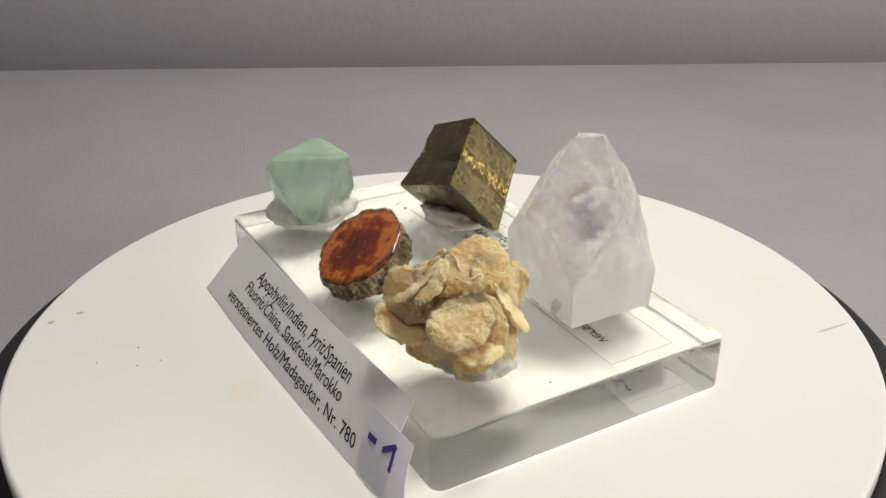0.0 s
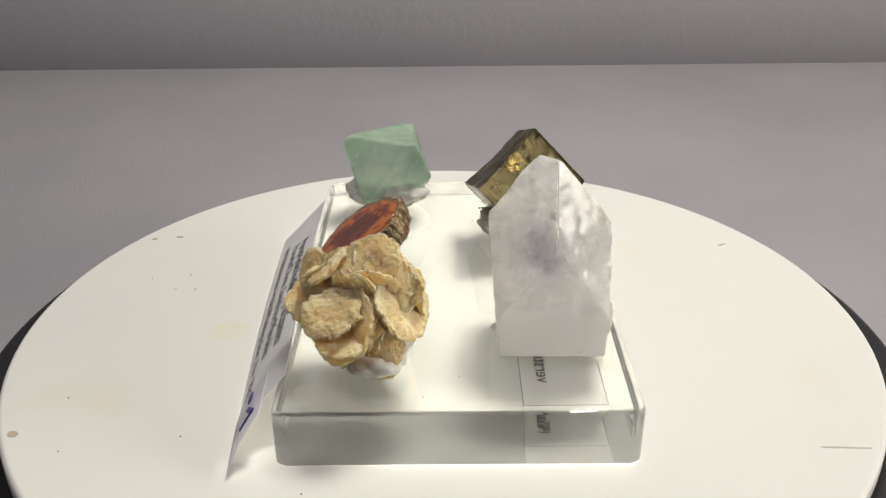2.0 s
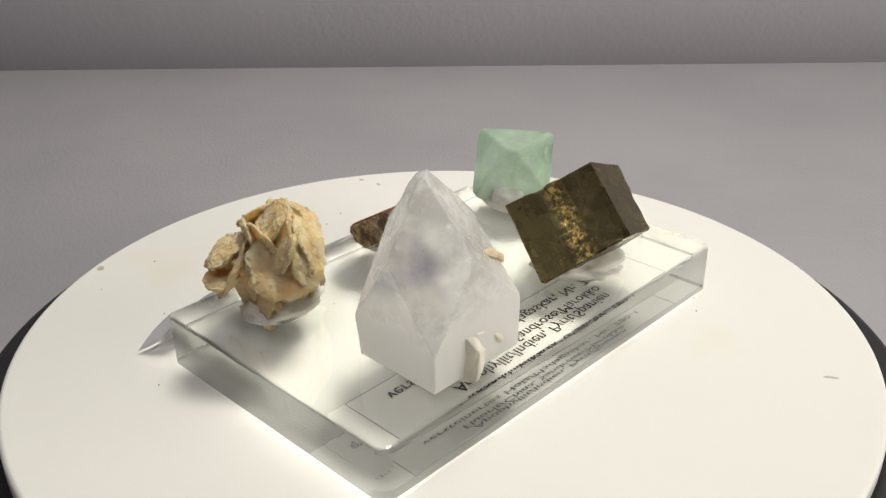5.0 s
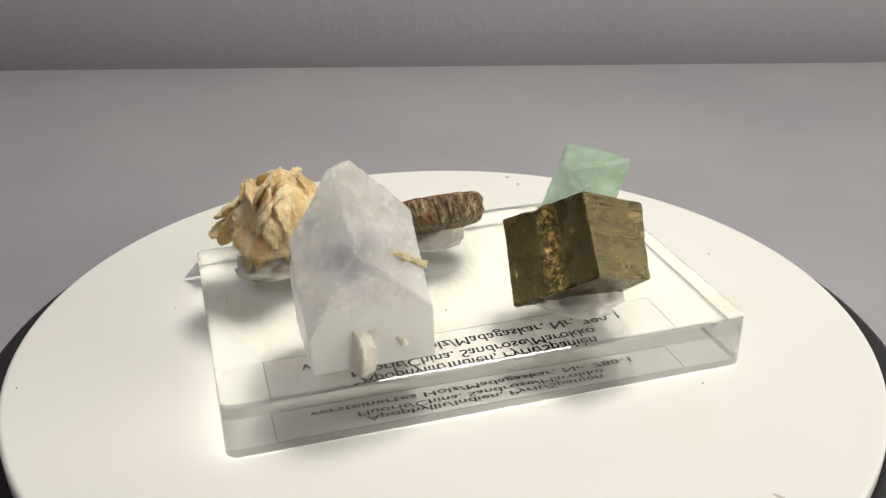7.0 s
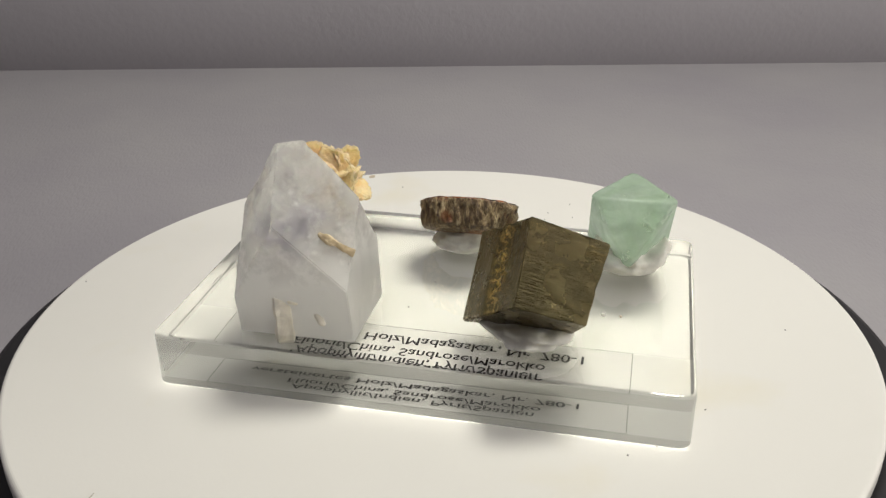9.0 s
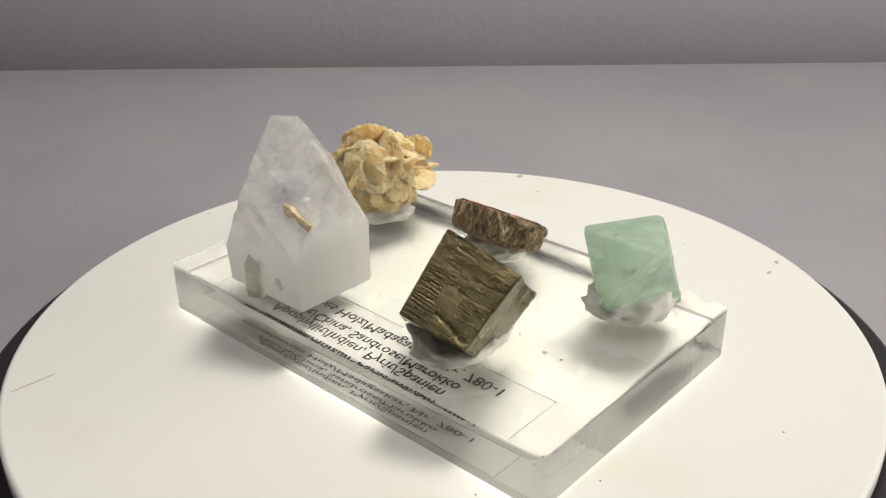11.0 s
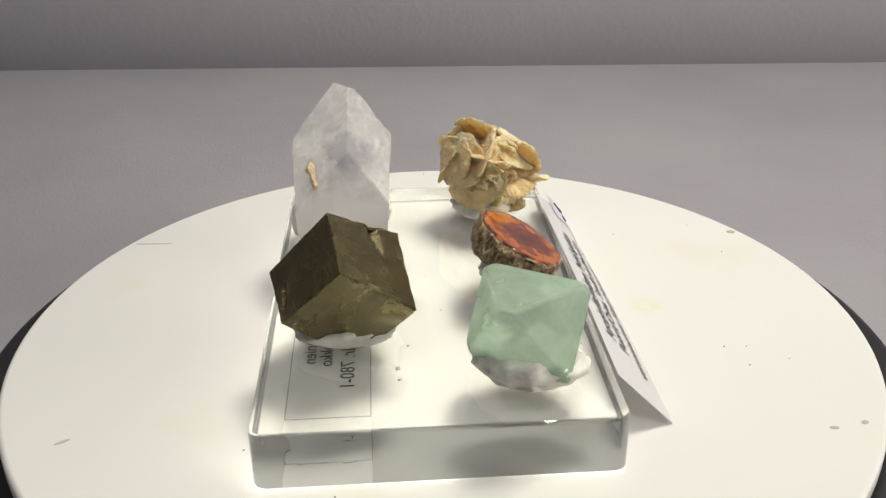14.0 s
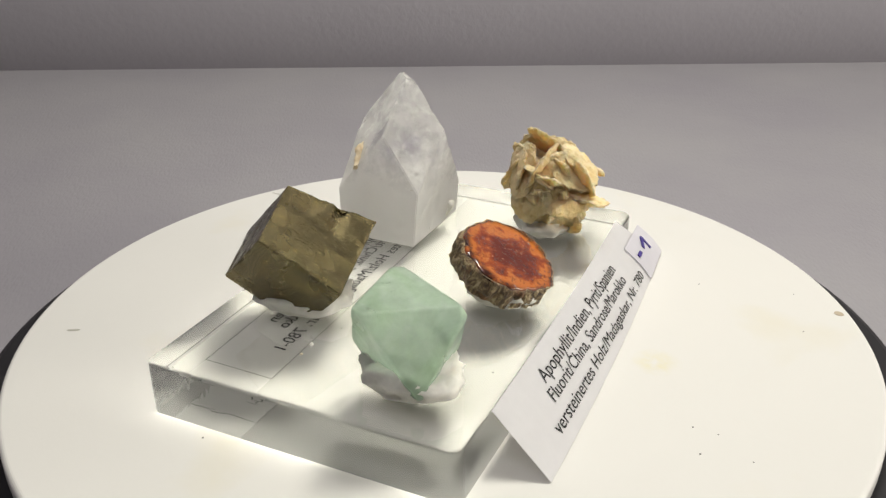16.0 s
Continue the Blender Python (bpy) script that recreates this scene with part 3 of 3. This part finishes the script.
def fluorite():
    eight = (0.0404, 0.0460, 0.0387, 0.0430, 0.0409, 0.0411, 0.0494, 0.0412)
    six = (0.0723, 0.0712, 0.0682, 0.0637, 0.0694, 0.0685)
    e = 3 ** -0.5
    planes = [((a * e, b * e, c * e), d) for (a, b, c), d in zip([(a, b, c) for a in (1, -1) for b in (1, -1) for c in (1, -1)], eight)]
    planes += [([(1 - 2 * (i % 2)) * (k == i // 2) for k in range(3)], d * 0.97) for i, d in enumerate(six)]
    bm = crystal_bm(planes, 60.0)

    def field(p, n):
        q = p / U
        return 0.00010 * noise.fractal(q * 22, 1, 2, 2) - 0.0008 * max(0.0, noise.noise(q * 22 + Vector((5, 2, 9))) - 0.42)

    displace(bm, field)
    ob = part("fluorite_crystal", bm, FLUORITE, smooth=True)
    ob.matrix_world = Matrix.Translation(W(-0.1694, 0.1573, -0.4681)) @ euler_turn(-2.3577, 2.4961, -0.4941)
    tagged(ob, "translucent sea-green fluorite octahedron on a lump of putty", "mineral specimen", "mineral specimens")
    RIDERS.append(ob)


def apophyllite():
    wide, lean = (0.0522, 0.0628, 0.0566, 0.0656), (-0.0906, -0.1299, -0.0344, 0.1370)
    far, rise = (0.1049, 0.1138, 0.1152, 0.1055), (0.4722, 0.4576, 0.6548, 0.5529)
    turn = euler_turn(0.1863, -0.0382, 0.4986)
    at = W(0.1599, -0.0455, -0.5180)
    ob = thing("apophyllite_crystal", at, "milky to clear apophyllite crystal with a pointed tip", "mineral specimen", "mineral specimens", turn=turn)
    z_mid = 0.06
    planes = []
    for k in range(4):
        a = k * math.pi / 2
        planes.append(((math.cos(a), math.sin(a), lean[k]), wide[k] - lean[k] * z_mid))
    for k in range(4):
        a = math.pi / 4 + k * math.pi / 2
        planes.append(((math.cos(a), math.sin(a), rise[k]), far[k] - rise[k] * z_mid))
    planes.append(((-0.14, 0.08, 1), 0.1894 - z_mid))
    down = turn.inverted().to_3x3() @ Vector((0, 0, -1))
    # its foot lies flat on the block
    planes.append((down[:], -down.z * z_mid + (-0.5180 + 0.5290)))
    bm = faceted(planes, 0.00022, 0.0007)

    def field(p, n):
        q = p / U
        # growth grooves run up the prism faces; the pyramid above is broken into small steps
        ridge = 0.00016 * noise.noise(Vector((q.x * 70, q.y * 70, q.z * 7)))
        high = min(1.0, max(0.0, (q.z + 0.01) * 30))
        steps = 0.00045 * high * round(2.4 * noise.noise(q * 34 + Vector((1, 6, 2)))) / 2.4
        return (ridge + steps + 0.00010 * noise.fractal(q * 24, 1, 2, 3) - 0.004 * max(0.0, noise.noise(q * 15 + Vector((3, 8, 1))) - 0.40)) * (down.dot(n) < 0.5)

    displace(bm, field)
    for v in bm.verts:
        v.co.z += z_mid * U
    part("crystal", bm, APO, ob, smooth=True)
    # thin fracture veils inside the clear middle
    rnd = random.Random(8)
    for i in range(24):
        size = rnd.uniform(0.012, 0.036) * U
        veil = box_bm(size, size * rnd.uniform(0.5, 0.9), 0.00012)
        cut(veil, (1, rnd.uniform(0.3, 1.2), 0), size * rnd.uniform(0.35, 0.5))
        cut(veil, (-1, rnd.uniform(0.3, 1.2), 0), size * rnd.uniform(0.35, 0.5))
        a, r0 = rnd.uniform(0, 6.28), rnd.uniform(0, 0.026)
        v = part("inner_fracture", veil, VEIL, ob)
        v.matrix_basis = pose(math.cos(a) * r0 * U, math.sin(a) * r0 * U, rnd.uniform(0.062, 0.112) * U, rnd.uniform(0, 180), rnd.uniform(0, 180), rnd.uniform(0, 180))

    # tiny white chips imitate glints within and on the faces
    for i in range(46):
        size = rnd.uniform(0.004, 0.013) * U
        chip = box_bm(size, size * rnd.uniform(0.3, 0.9), 0.00008)
        cut(chip, (1, rnd.uniform(0.3, 1.2), 0), size * rnd.uniform(0.25, 0.5))
        a, z = rnd.uniform(0, 6.28), rnd.uniform(0.030, 0.150)
        r0 = 0.054 * min(1.0, (0.185 - z) / 0.11) * rnd.uniform(0.75, 1.02)
        v = part("inner_fracture", chip, SPARKLE, ob)
        v.matrix_basis = pose(math.cos(a) * r0 * U, math.sin(a) * r0 * U, z * U, rnd.uniform(0, 180), rnd.uniform(0, 180), rnd.uniform(0, 180))

    def stub(x, y, z, size, rx, ry, rz, material, label):
        b = box_bm(size * 0.9 * U, size * 0.7 * U, size * 2.3 * U, -size * 1.15 * U)
        cut(b, (0.7, 0.2, 0.8), size * 0.7 * U)
        cut(b, (-0.6, 0.5, 0.7), size * 0.75 * U)
        bmesh.ops.bevel(b, geom=b.edges[:], offset=0.0003, segments=1, affect="EDGES")
        dense(b, 2)
        roughen(b, 0.0005, 300, size * 1000)
        s = part("side_crystal", b, material, ob, label)
        s.matrix_basis = pose(x * U, y * U, z * U, rx, ry, rz)

    stub(0.0530, 0.029, 0.008, 0.0072, 24, 4, 10, CREAM, "small cream side crystal")
    stub(0.0535, 0.004, 0.030, 0.0065, 74, 0, 6, CREAM, "small cream side crystal")
    stub(0.0530, -0.012, 0.008, 0.026, -8, 14, 25, CREAM, "blunt cream side crystal at the foot")
    flake = box_bm(0.012 * U, 0.006 * U, 0.040 * U, -0.020 * U)
    cut(flake, (0.8, 0.0, 0.5), 0.0075 * U)
    cut(flake, (-0.7, 0.2, -0.5), 0.0080 * U)
    dense(flake, 3)
    roughen(flake, 0.0006, 420, 3)
    flake = part("flake", flake, FLAKE, ob, "tan flake grown into the face")
    flake.matrix_basis = Matrix.Translation(Vector((0.0332, 0.0585, 0.0845)) * U) @ Vector((-0.0165, 0.0296, -0.0306)).to_track_quat("Z", "Y").to_matrix().to_4x4()
    stub(-0.054, -0.034, 0.012, 0.014, 15, -20, 10, PUTTY, "small white side crystal")
    RIDERS.append(ob)


def petrified_wood():
    ra, rb, th, low = 0.0560, 0.0606, 0.0325, 0.93
    ob = thing("petrified_wood_slice", W(-0.0924, -0.0303, -0.4750), "polished orange petrified wood slice with dark bark", "mineral specimen", "mineral specimens",
               turn=euler_turn(0.2993, -0.4527, -0.0783))
    seg = 96

    def rad(i, z):
        a = 2 * math.pi * i / seg
        k = 1 + 0.09 * noise.noise(Vector((math.cos(a) * 1.3, math.sin(a) * 1.3, 5))) + 0.10 * noise.noise(Vector((math.cos(a) * 4, math.sin(a) * 5, z * 400)))
        k += 0.045 * noise.noise(Vector((math.cos(a) * 11, math.sin(a) * 11, 2)))
        return Vector((math.cos(a) * ra * U * k, math.sin(a) * rb * U * k, 0))

    # bark: a thick ring with a rounded underside
    bm = bmesh.new()
    prof = [(0.955, 0.0002), (0.99, 0.0), (1.0, -0.05), (0.995, -0.2), (0.98, -0.4), (0.965, -0.6), (0.945, -0.8), (low, -0.95), (low - 0.1, -1.08), (0.45, -1.2)]
    rings = []
    for f, z in prof:
        rings.append([])
        for i in range(seg):
            p = rad(i, z * 0.006) * f
            rough = 0.0009 * noise.fractal(Vector((p.x * 700, p.y * 700, z * 1.6)), 1, 2, 3) if z < -0.01 else 0
            p *= 1 + rough / max(p.length, 1e-4)
            p.z = z * th * U
            rings[-1].append(bm.verts.new(p))
    for a, b in zip(rings, rings[1:]):
        for i in range(seg):
            bm.faces.new((a[i], b[i], b[(i + 1) % seg], a[(i + 1) % seg]))
    bm.faces.new(rings[0])
    bm.faces.new(rings[-1][::-1])
    part("bark", bm, BARK, ob, "rough dark brown bark")
    # the polished face, slightly proud and uneven
    bm = bmesh.new()
    top = [[bm.verts.new(rad(i, 0) * f + Vector((0, 0, 0.0004 + 0.00012 * noise.noise(rad(i, 0) * f * 300)))) for i in range(seg)] for f in (0.965, 0.92, 0.7, 0.45, 0.2)]
    for v in top[0]:
        v.co.z = 0.0001
    for a, b in zip(top, top[1:]):
        for i in range(seg):
            bm.faces.new((a[i], a[(i + 1) % seg], b[(i + 1) % seg], b[i]))
    bm.faces.new(top[-1])
    bot = [bm.verts.new(rad(i, 0) * 0.96 + Vector((0, 0, -0.0006))) for i in range(seg)]
    for i in range(seg):
        bm.faces.new((top[0][i], bot[i], bot[(i + 1) % seg], top[0][(i + 1) % seg]))
    bm.faces.new(bot[::-1])
    part("polished_face", bm, POLISHED, ob, "glossy orange-red polished face", smooth=True)
    RIDERS.append(ob)


def desert_rose():
    c = Vector((0.0195, -0.1970, -0.4660))
    ob = thing("desert_rose", W(*c), "sandy tan desert rose with crossing gypsum blades", "mineral specimen", "mineral specimens", turn=Matrix.Rotation(-0.870, 4, "Z"))
    rx, ry, rz = 0.0760 * U, 0.0595 * U, 0.0560 * U
    rnd = random.Random(11)

    def blade(size, thick, seed):
        """A lens-shaped plate with a thin, nibbled rim and a sandy skin."""
        bm = bmesh.new()
        bmesh.ops.create_icosphere(bm, subdivisions=5, radius=1)
        off = Vector((seed, seed * 2.1, 0))
        for v in bm.verts:
            p = v.co.copy()
            r = min(1.0, math.hypot(p.x, p.y))
            a = Vector((p.x, p.y, 0)).normalized() if r > 1e-4 else Vector((1, 0, 0))
            k = 1 + 0.16 * noise.noise(a * 1.2 + off) + 0.08 * noise.noise(a * 4 + off) + 0.06 * noise.noise(a * 15 + off)
            lens = thick * (0.20 + 0.80 * (1 - r ** 2.2)) * min(1.0, abs(p.z) * 3.0) * (1 if p.z > 0 else -1)
            q = Vector((p.x * size * k, p.y * size * 0.88 * k, lens))
            q.z += size * (0.07 * (r * r - 0.4) + 0.10 * noise.noise(Vector((p.x, p.y, 0)) * 1.7 + off))
            grain = 0.00026 * noise.fractal(q * 1500 + off, 0.6, 2, 3) + 0.00045 * max(0.0, noise.noise(q * 800 + off) - 0.05)
            v.co = q + Vector((p.x * 0.5, p.y * 0.5, 1 if p.z > 0 else -1)) * grain
        return bm

    core = bmesh.new()
    bmesh.ops.create_icosphere(core, subdivisions=6, radius=1)
    for v in core.verts:
        p = v.co.copy()
        k = 0.62 + 0.22 * noise.noise(p * 1.9 + Vector((3, 1, 4))) + 0.10 * noise.noise(p * 6)
        waist = 1.0 if p.z > -0.2 else 1.0 - 0.55 * (-0.2 - p.z)
        q = Vector((p.x * rx * k * waist, p.y * ry * k * waist, p.z * rz * 0.95 * (k + (0.40 if p.z < 0 else 0.10))))
        v.co = q + p * 0.0010 * noise.fractal(q * 700, 0.8, 2, 4)
    part("core", core, ROSE, ob, "grainy sandy core")
    kinds = [mesh_of("blade", blade(a * U, t * U, i * 3.7), ROSE, True) for i, (a, t) in enumerate(((0.042, 0.0056), (0.036, 0.0052), (0.031, 0.0048), (0.025, 0.0044)))]
    back = Matrix.Rotation(0.870, 3, "Z")

    def plate(which, at, nrm, spin):
        b = new("blade", kinds[which])
        b.parent = ob
        b.matrix_basis = Matrix.Translation(back @ Vector(at) * U) @ (back @ Vector(nrm)).to_track_quat("Z", "X").to_matrix().to_4x4() @ pose(0, 0, 0, 0, 0, spin)

    # the large plates
    for which, at, nrm, spin in (
            (0, (0.008, -0.040, 0.004), (-0.15, -0.85, 0.45), 20), (2, (0.000, -0.050, 0.016), (-0.05, -0.60, 0.80), 110), (3, (0.014, -0.056, -0.006), (0.10, -0.35, 0.93), 280), (1, (0.024, -0.026, -0.022), (0.45, -0.85, 0.05), 80), (1, (0.012, -0.002, 0.046), (0.05, -0.80, 0.60), 140),
            (2, (0.036, 0.000, 0.034), (0.45, -0.75, 0.45), 10), (2, (-0.046, -0.004, 0.022), (-0.30, -0.85, 0.40), 60), (2, (-0.056, -0.008, -0.006), (0.10, -0.30, 0.95), 200),
            (2, (0.040, 0.008, 0.000), (0.90, -0.35, 0.20), 90), (2, (0.018, -0.014, -0.046), (0.25, -0.90, 0.30), 250), (1, (-0.040, 0.016, 0.004), (-0.25, 0.55, 0.80), 30),
            (1, (0.034, 0.032, 0.016), (0.55, 0.80, 0.25), 120), (1, (-0.004, 0.022, 0.030), (0.75, 0.35, 0.35), 70), (2, (-0.014, 0.036, 0.002), (-0.20, 0.90, 0.45), 170),
            (2, (0.012, 0.040, -0.014), (0.15, 0.95, -0.10), 300), (3, (-0.030, -0.010, 0.040), (-0.55, -0.30, 0.75), 40), (3, (-0.022, -0.018, -0.028), (-0.50, -0.80, -0.20), 210),
            (1, (-0.030, 0.020, 0.020), (-0.80, 0.50, 0.32), 15), (1, (-0.026, 0.018, -0.018), (-0.75, 0.62, -0.10), 95), (1, (0.020, 0.036, 0.022), (0.20, 0.90, 0.38), 50),
            (2, (-0.004, 0.042, -0.010), (-0.10, 0.95, 0.20), 130), (0, (0.044, 0.006, 0.012), (0.85, 0.10, 0.50), 75), (2, (-0.040, 0.004, 0.030), (-0.60, 0.20, 0.75), 220)):
        plate(which, at, nrm, spin)
    # a fan of thinner plates between them, spreading from the foot
    for i in range(12):
        a = radians(-26 + 80 * (i + rnd.uniform(-0.3, 0.3)) / 11)
        x, lift = rnd.uniform(-0.028, 0.036), rnd.uniform(0.020, 0.034)
        plate(2 + i % 2, (x, math.sin(a) * lift * 1.25, math.cos(a) * lift - 0.004), (rnd.uniform(-0.5, 0.5), math.cos(a), -math.sin(a) + rnd.uniform(-0.3, 0.3)), rnd.uniform(0, 360))
    for i in range(8):
        a = i * 2.4
        plate(3, (math.cos(a) * 0.030, math.sin(a) * 0.022, rnd.uniform(-0.040, -0.012)), (math.cos(a + 1.2), math.sin(a + 1.2), rnd.uniform(-0.4, 0.4)), rnd.uniform(0, 360))
    RIDERS.append(ob)


def putty(x, y, rx, ry, height, seed, label, turn=0.0):
    """A pressed lump of modelling putty on the block's top."""
    bm = bmesh.new()
    bmesh.ops.create_icosphere(bm, subdivisions=4, radius=1)
    for v in bm.verts:
        p = v.co.copy()
        k = 1 + 0.22 * noise.noise(p * 1.5 + Vector((seed, 0, 0))) + 0.16 * noise.noise(p * 4 + Vector((0, seed, 0))) + 0.07 * noise.noise(p * 8 + Vector((0, 0, seed))) + 0.04 * noise.noise(p * 19 + Vector((seed, seed, 0)))
        p = Vector((p.x * rx * U * k, p.y * ry * U * k, (p.z * 0.5 + 0.42) * height * U * k))
        p.z = max(p.z, 0.00005)
        v.co = p
    ob = part("putty_lump", bm, PUTTY, smooth=True)
    ob.matrix_world = Matrix.Translation(W(x, y, Z_TOP)) @ Matrix.Rotation(turn, 4, "Z")
    tagged(ob, label, "putty", "putty lumps under the minerals")
    RIDERS.append(ob)


acrylic_block()
paper_label()
pyrite()
fluorite()
apophyllite()
petrified_wood()
desert_rose()
putty(0.034, 0.160, 0.056, 0.047, 0.036, 1.0, "off-white putty lump holding the pyrite cube", 0.9)
putty(-0.172, 0.157, 0.054, 0.046, 0.050, 2.0, "off-white putty lump holding the green fluorite", 0.3)
putty(-0.088, -0.028, 0.046, 0.040, 0.036, 3.0, "off-white putty lump under the petrified wood", 0.1)
putty(0.028, -0.192, 0.050, 0.038, 0.034, 4.0, "off-white putty lump under the desert rose", -0.8)

# scuffs and crumbs on the platter
mark("scuff", 0.4707, -0.0268, 0.0105, 0.0004, 26.2, SCUFF)
mark("scuff", 0.249, 0.3745, 0.0032, 0.0008, 60, SCUFF)
mark("stain", -0.456, 0.0287, 0.0020, 0.0008, 20, STAIN)
mark("stain", -0.484, 0.0063, 0.0016, 0.0012, 50, STAIN)
mark("stain", -0.278, -0.4063, 0.0024, 0.0019, 10, STAIN, "small brown spot")
for x, y, d in ((-0.326, -0.0824, 7), (-0.3496, -0.0934, 6), (-0.3592, -0.0547, 8), (-0.3983, -0.0865, 6), (0.0427, 0.3237, 9), (0.0380, 0.3262, 6), (0.074, 0.3098, 8),
                (-0.0442, 0.3312, 8), (-0.2543, 0.3269, 7), (0.2354, -0.4293, 7), (-0.1239, -0.3273, 7), (0.0368, -0.3393, 7), (-0.2782, -0.3343, 8), (-0.2146, -0.4035, 6)):
    mark("speck", x, y, d * 0.00005, d * 0.00004, x * 900, SPECK)


def crumbs():
    """Specks and a white crumb that lie on the block's top."""
    for x, y, d, material in ((-0.2016, 0.0781, 6, SPECK), (0.0804, 0.0247, 6, SPECK), (-0.0575, 0.2173, 10, STAIN), (-0.0365, 0.0751, 5, SPECK), (-0.0372, 0.1573, 7, SPECK),
                              (0.1079, -0.2274, 6, SPECK), (0.0291, -0.1346, 5, SPECK), (0.1221, -0.1797, 5, SPECK), (0.0166, 0.0075, 5, SPECK), (-0.0475, 0.2001, 16, PUTTY)):
        bm = bmesh.new()
        bmesh.ops.create_icosphere(bm, subdivisions=2, radius=d * 0.000032)
        for v in bm.verts:
            v.co *= 1 + 0.4 * noise.noise(v.co * 2500 + Vector((x * 90, y * 90, 0)))
            v.co.z = max(v.co.z * 0.7, -d * 0.000012) + d * 0.000012
        ob = part("crumb", bm, material)
        ob.matrix_world = Matrix.Translation(W(x, y, Z_TOP)) @ pose(0, 0, 0.00001, 0, 0, x * 3000)
        tagged(ob, "tiny dark crumb on the clear block" if material is SPECK else "small pale crumb on the clear block", "crumb", "crumbs on the block")
        RIDERS.append(ob)


crumbs()


def motions():
    """The platter turns clockwise at a steady rate; all that stands on it goes round with it."""
    rate = 14.673
    times = [0.5 * i for i in range(33)]
    walk(platter, [(t, pose(0, 0, 0, 0, 0, -rate * t)) for t in times])
    for ob in RIDERS:
        m = ob.matrix_basis.copy()
        walk(ob, [(t, pose(0, 0, 0, 0, 0, -rate * t) @ m) for t in times])


motions()
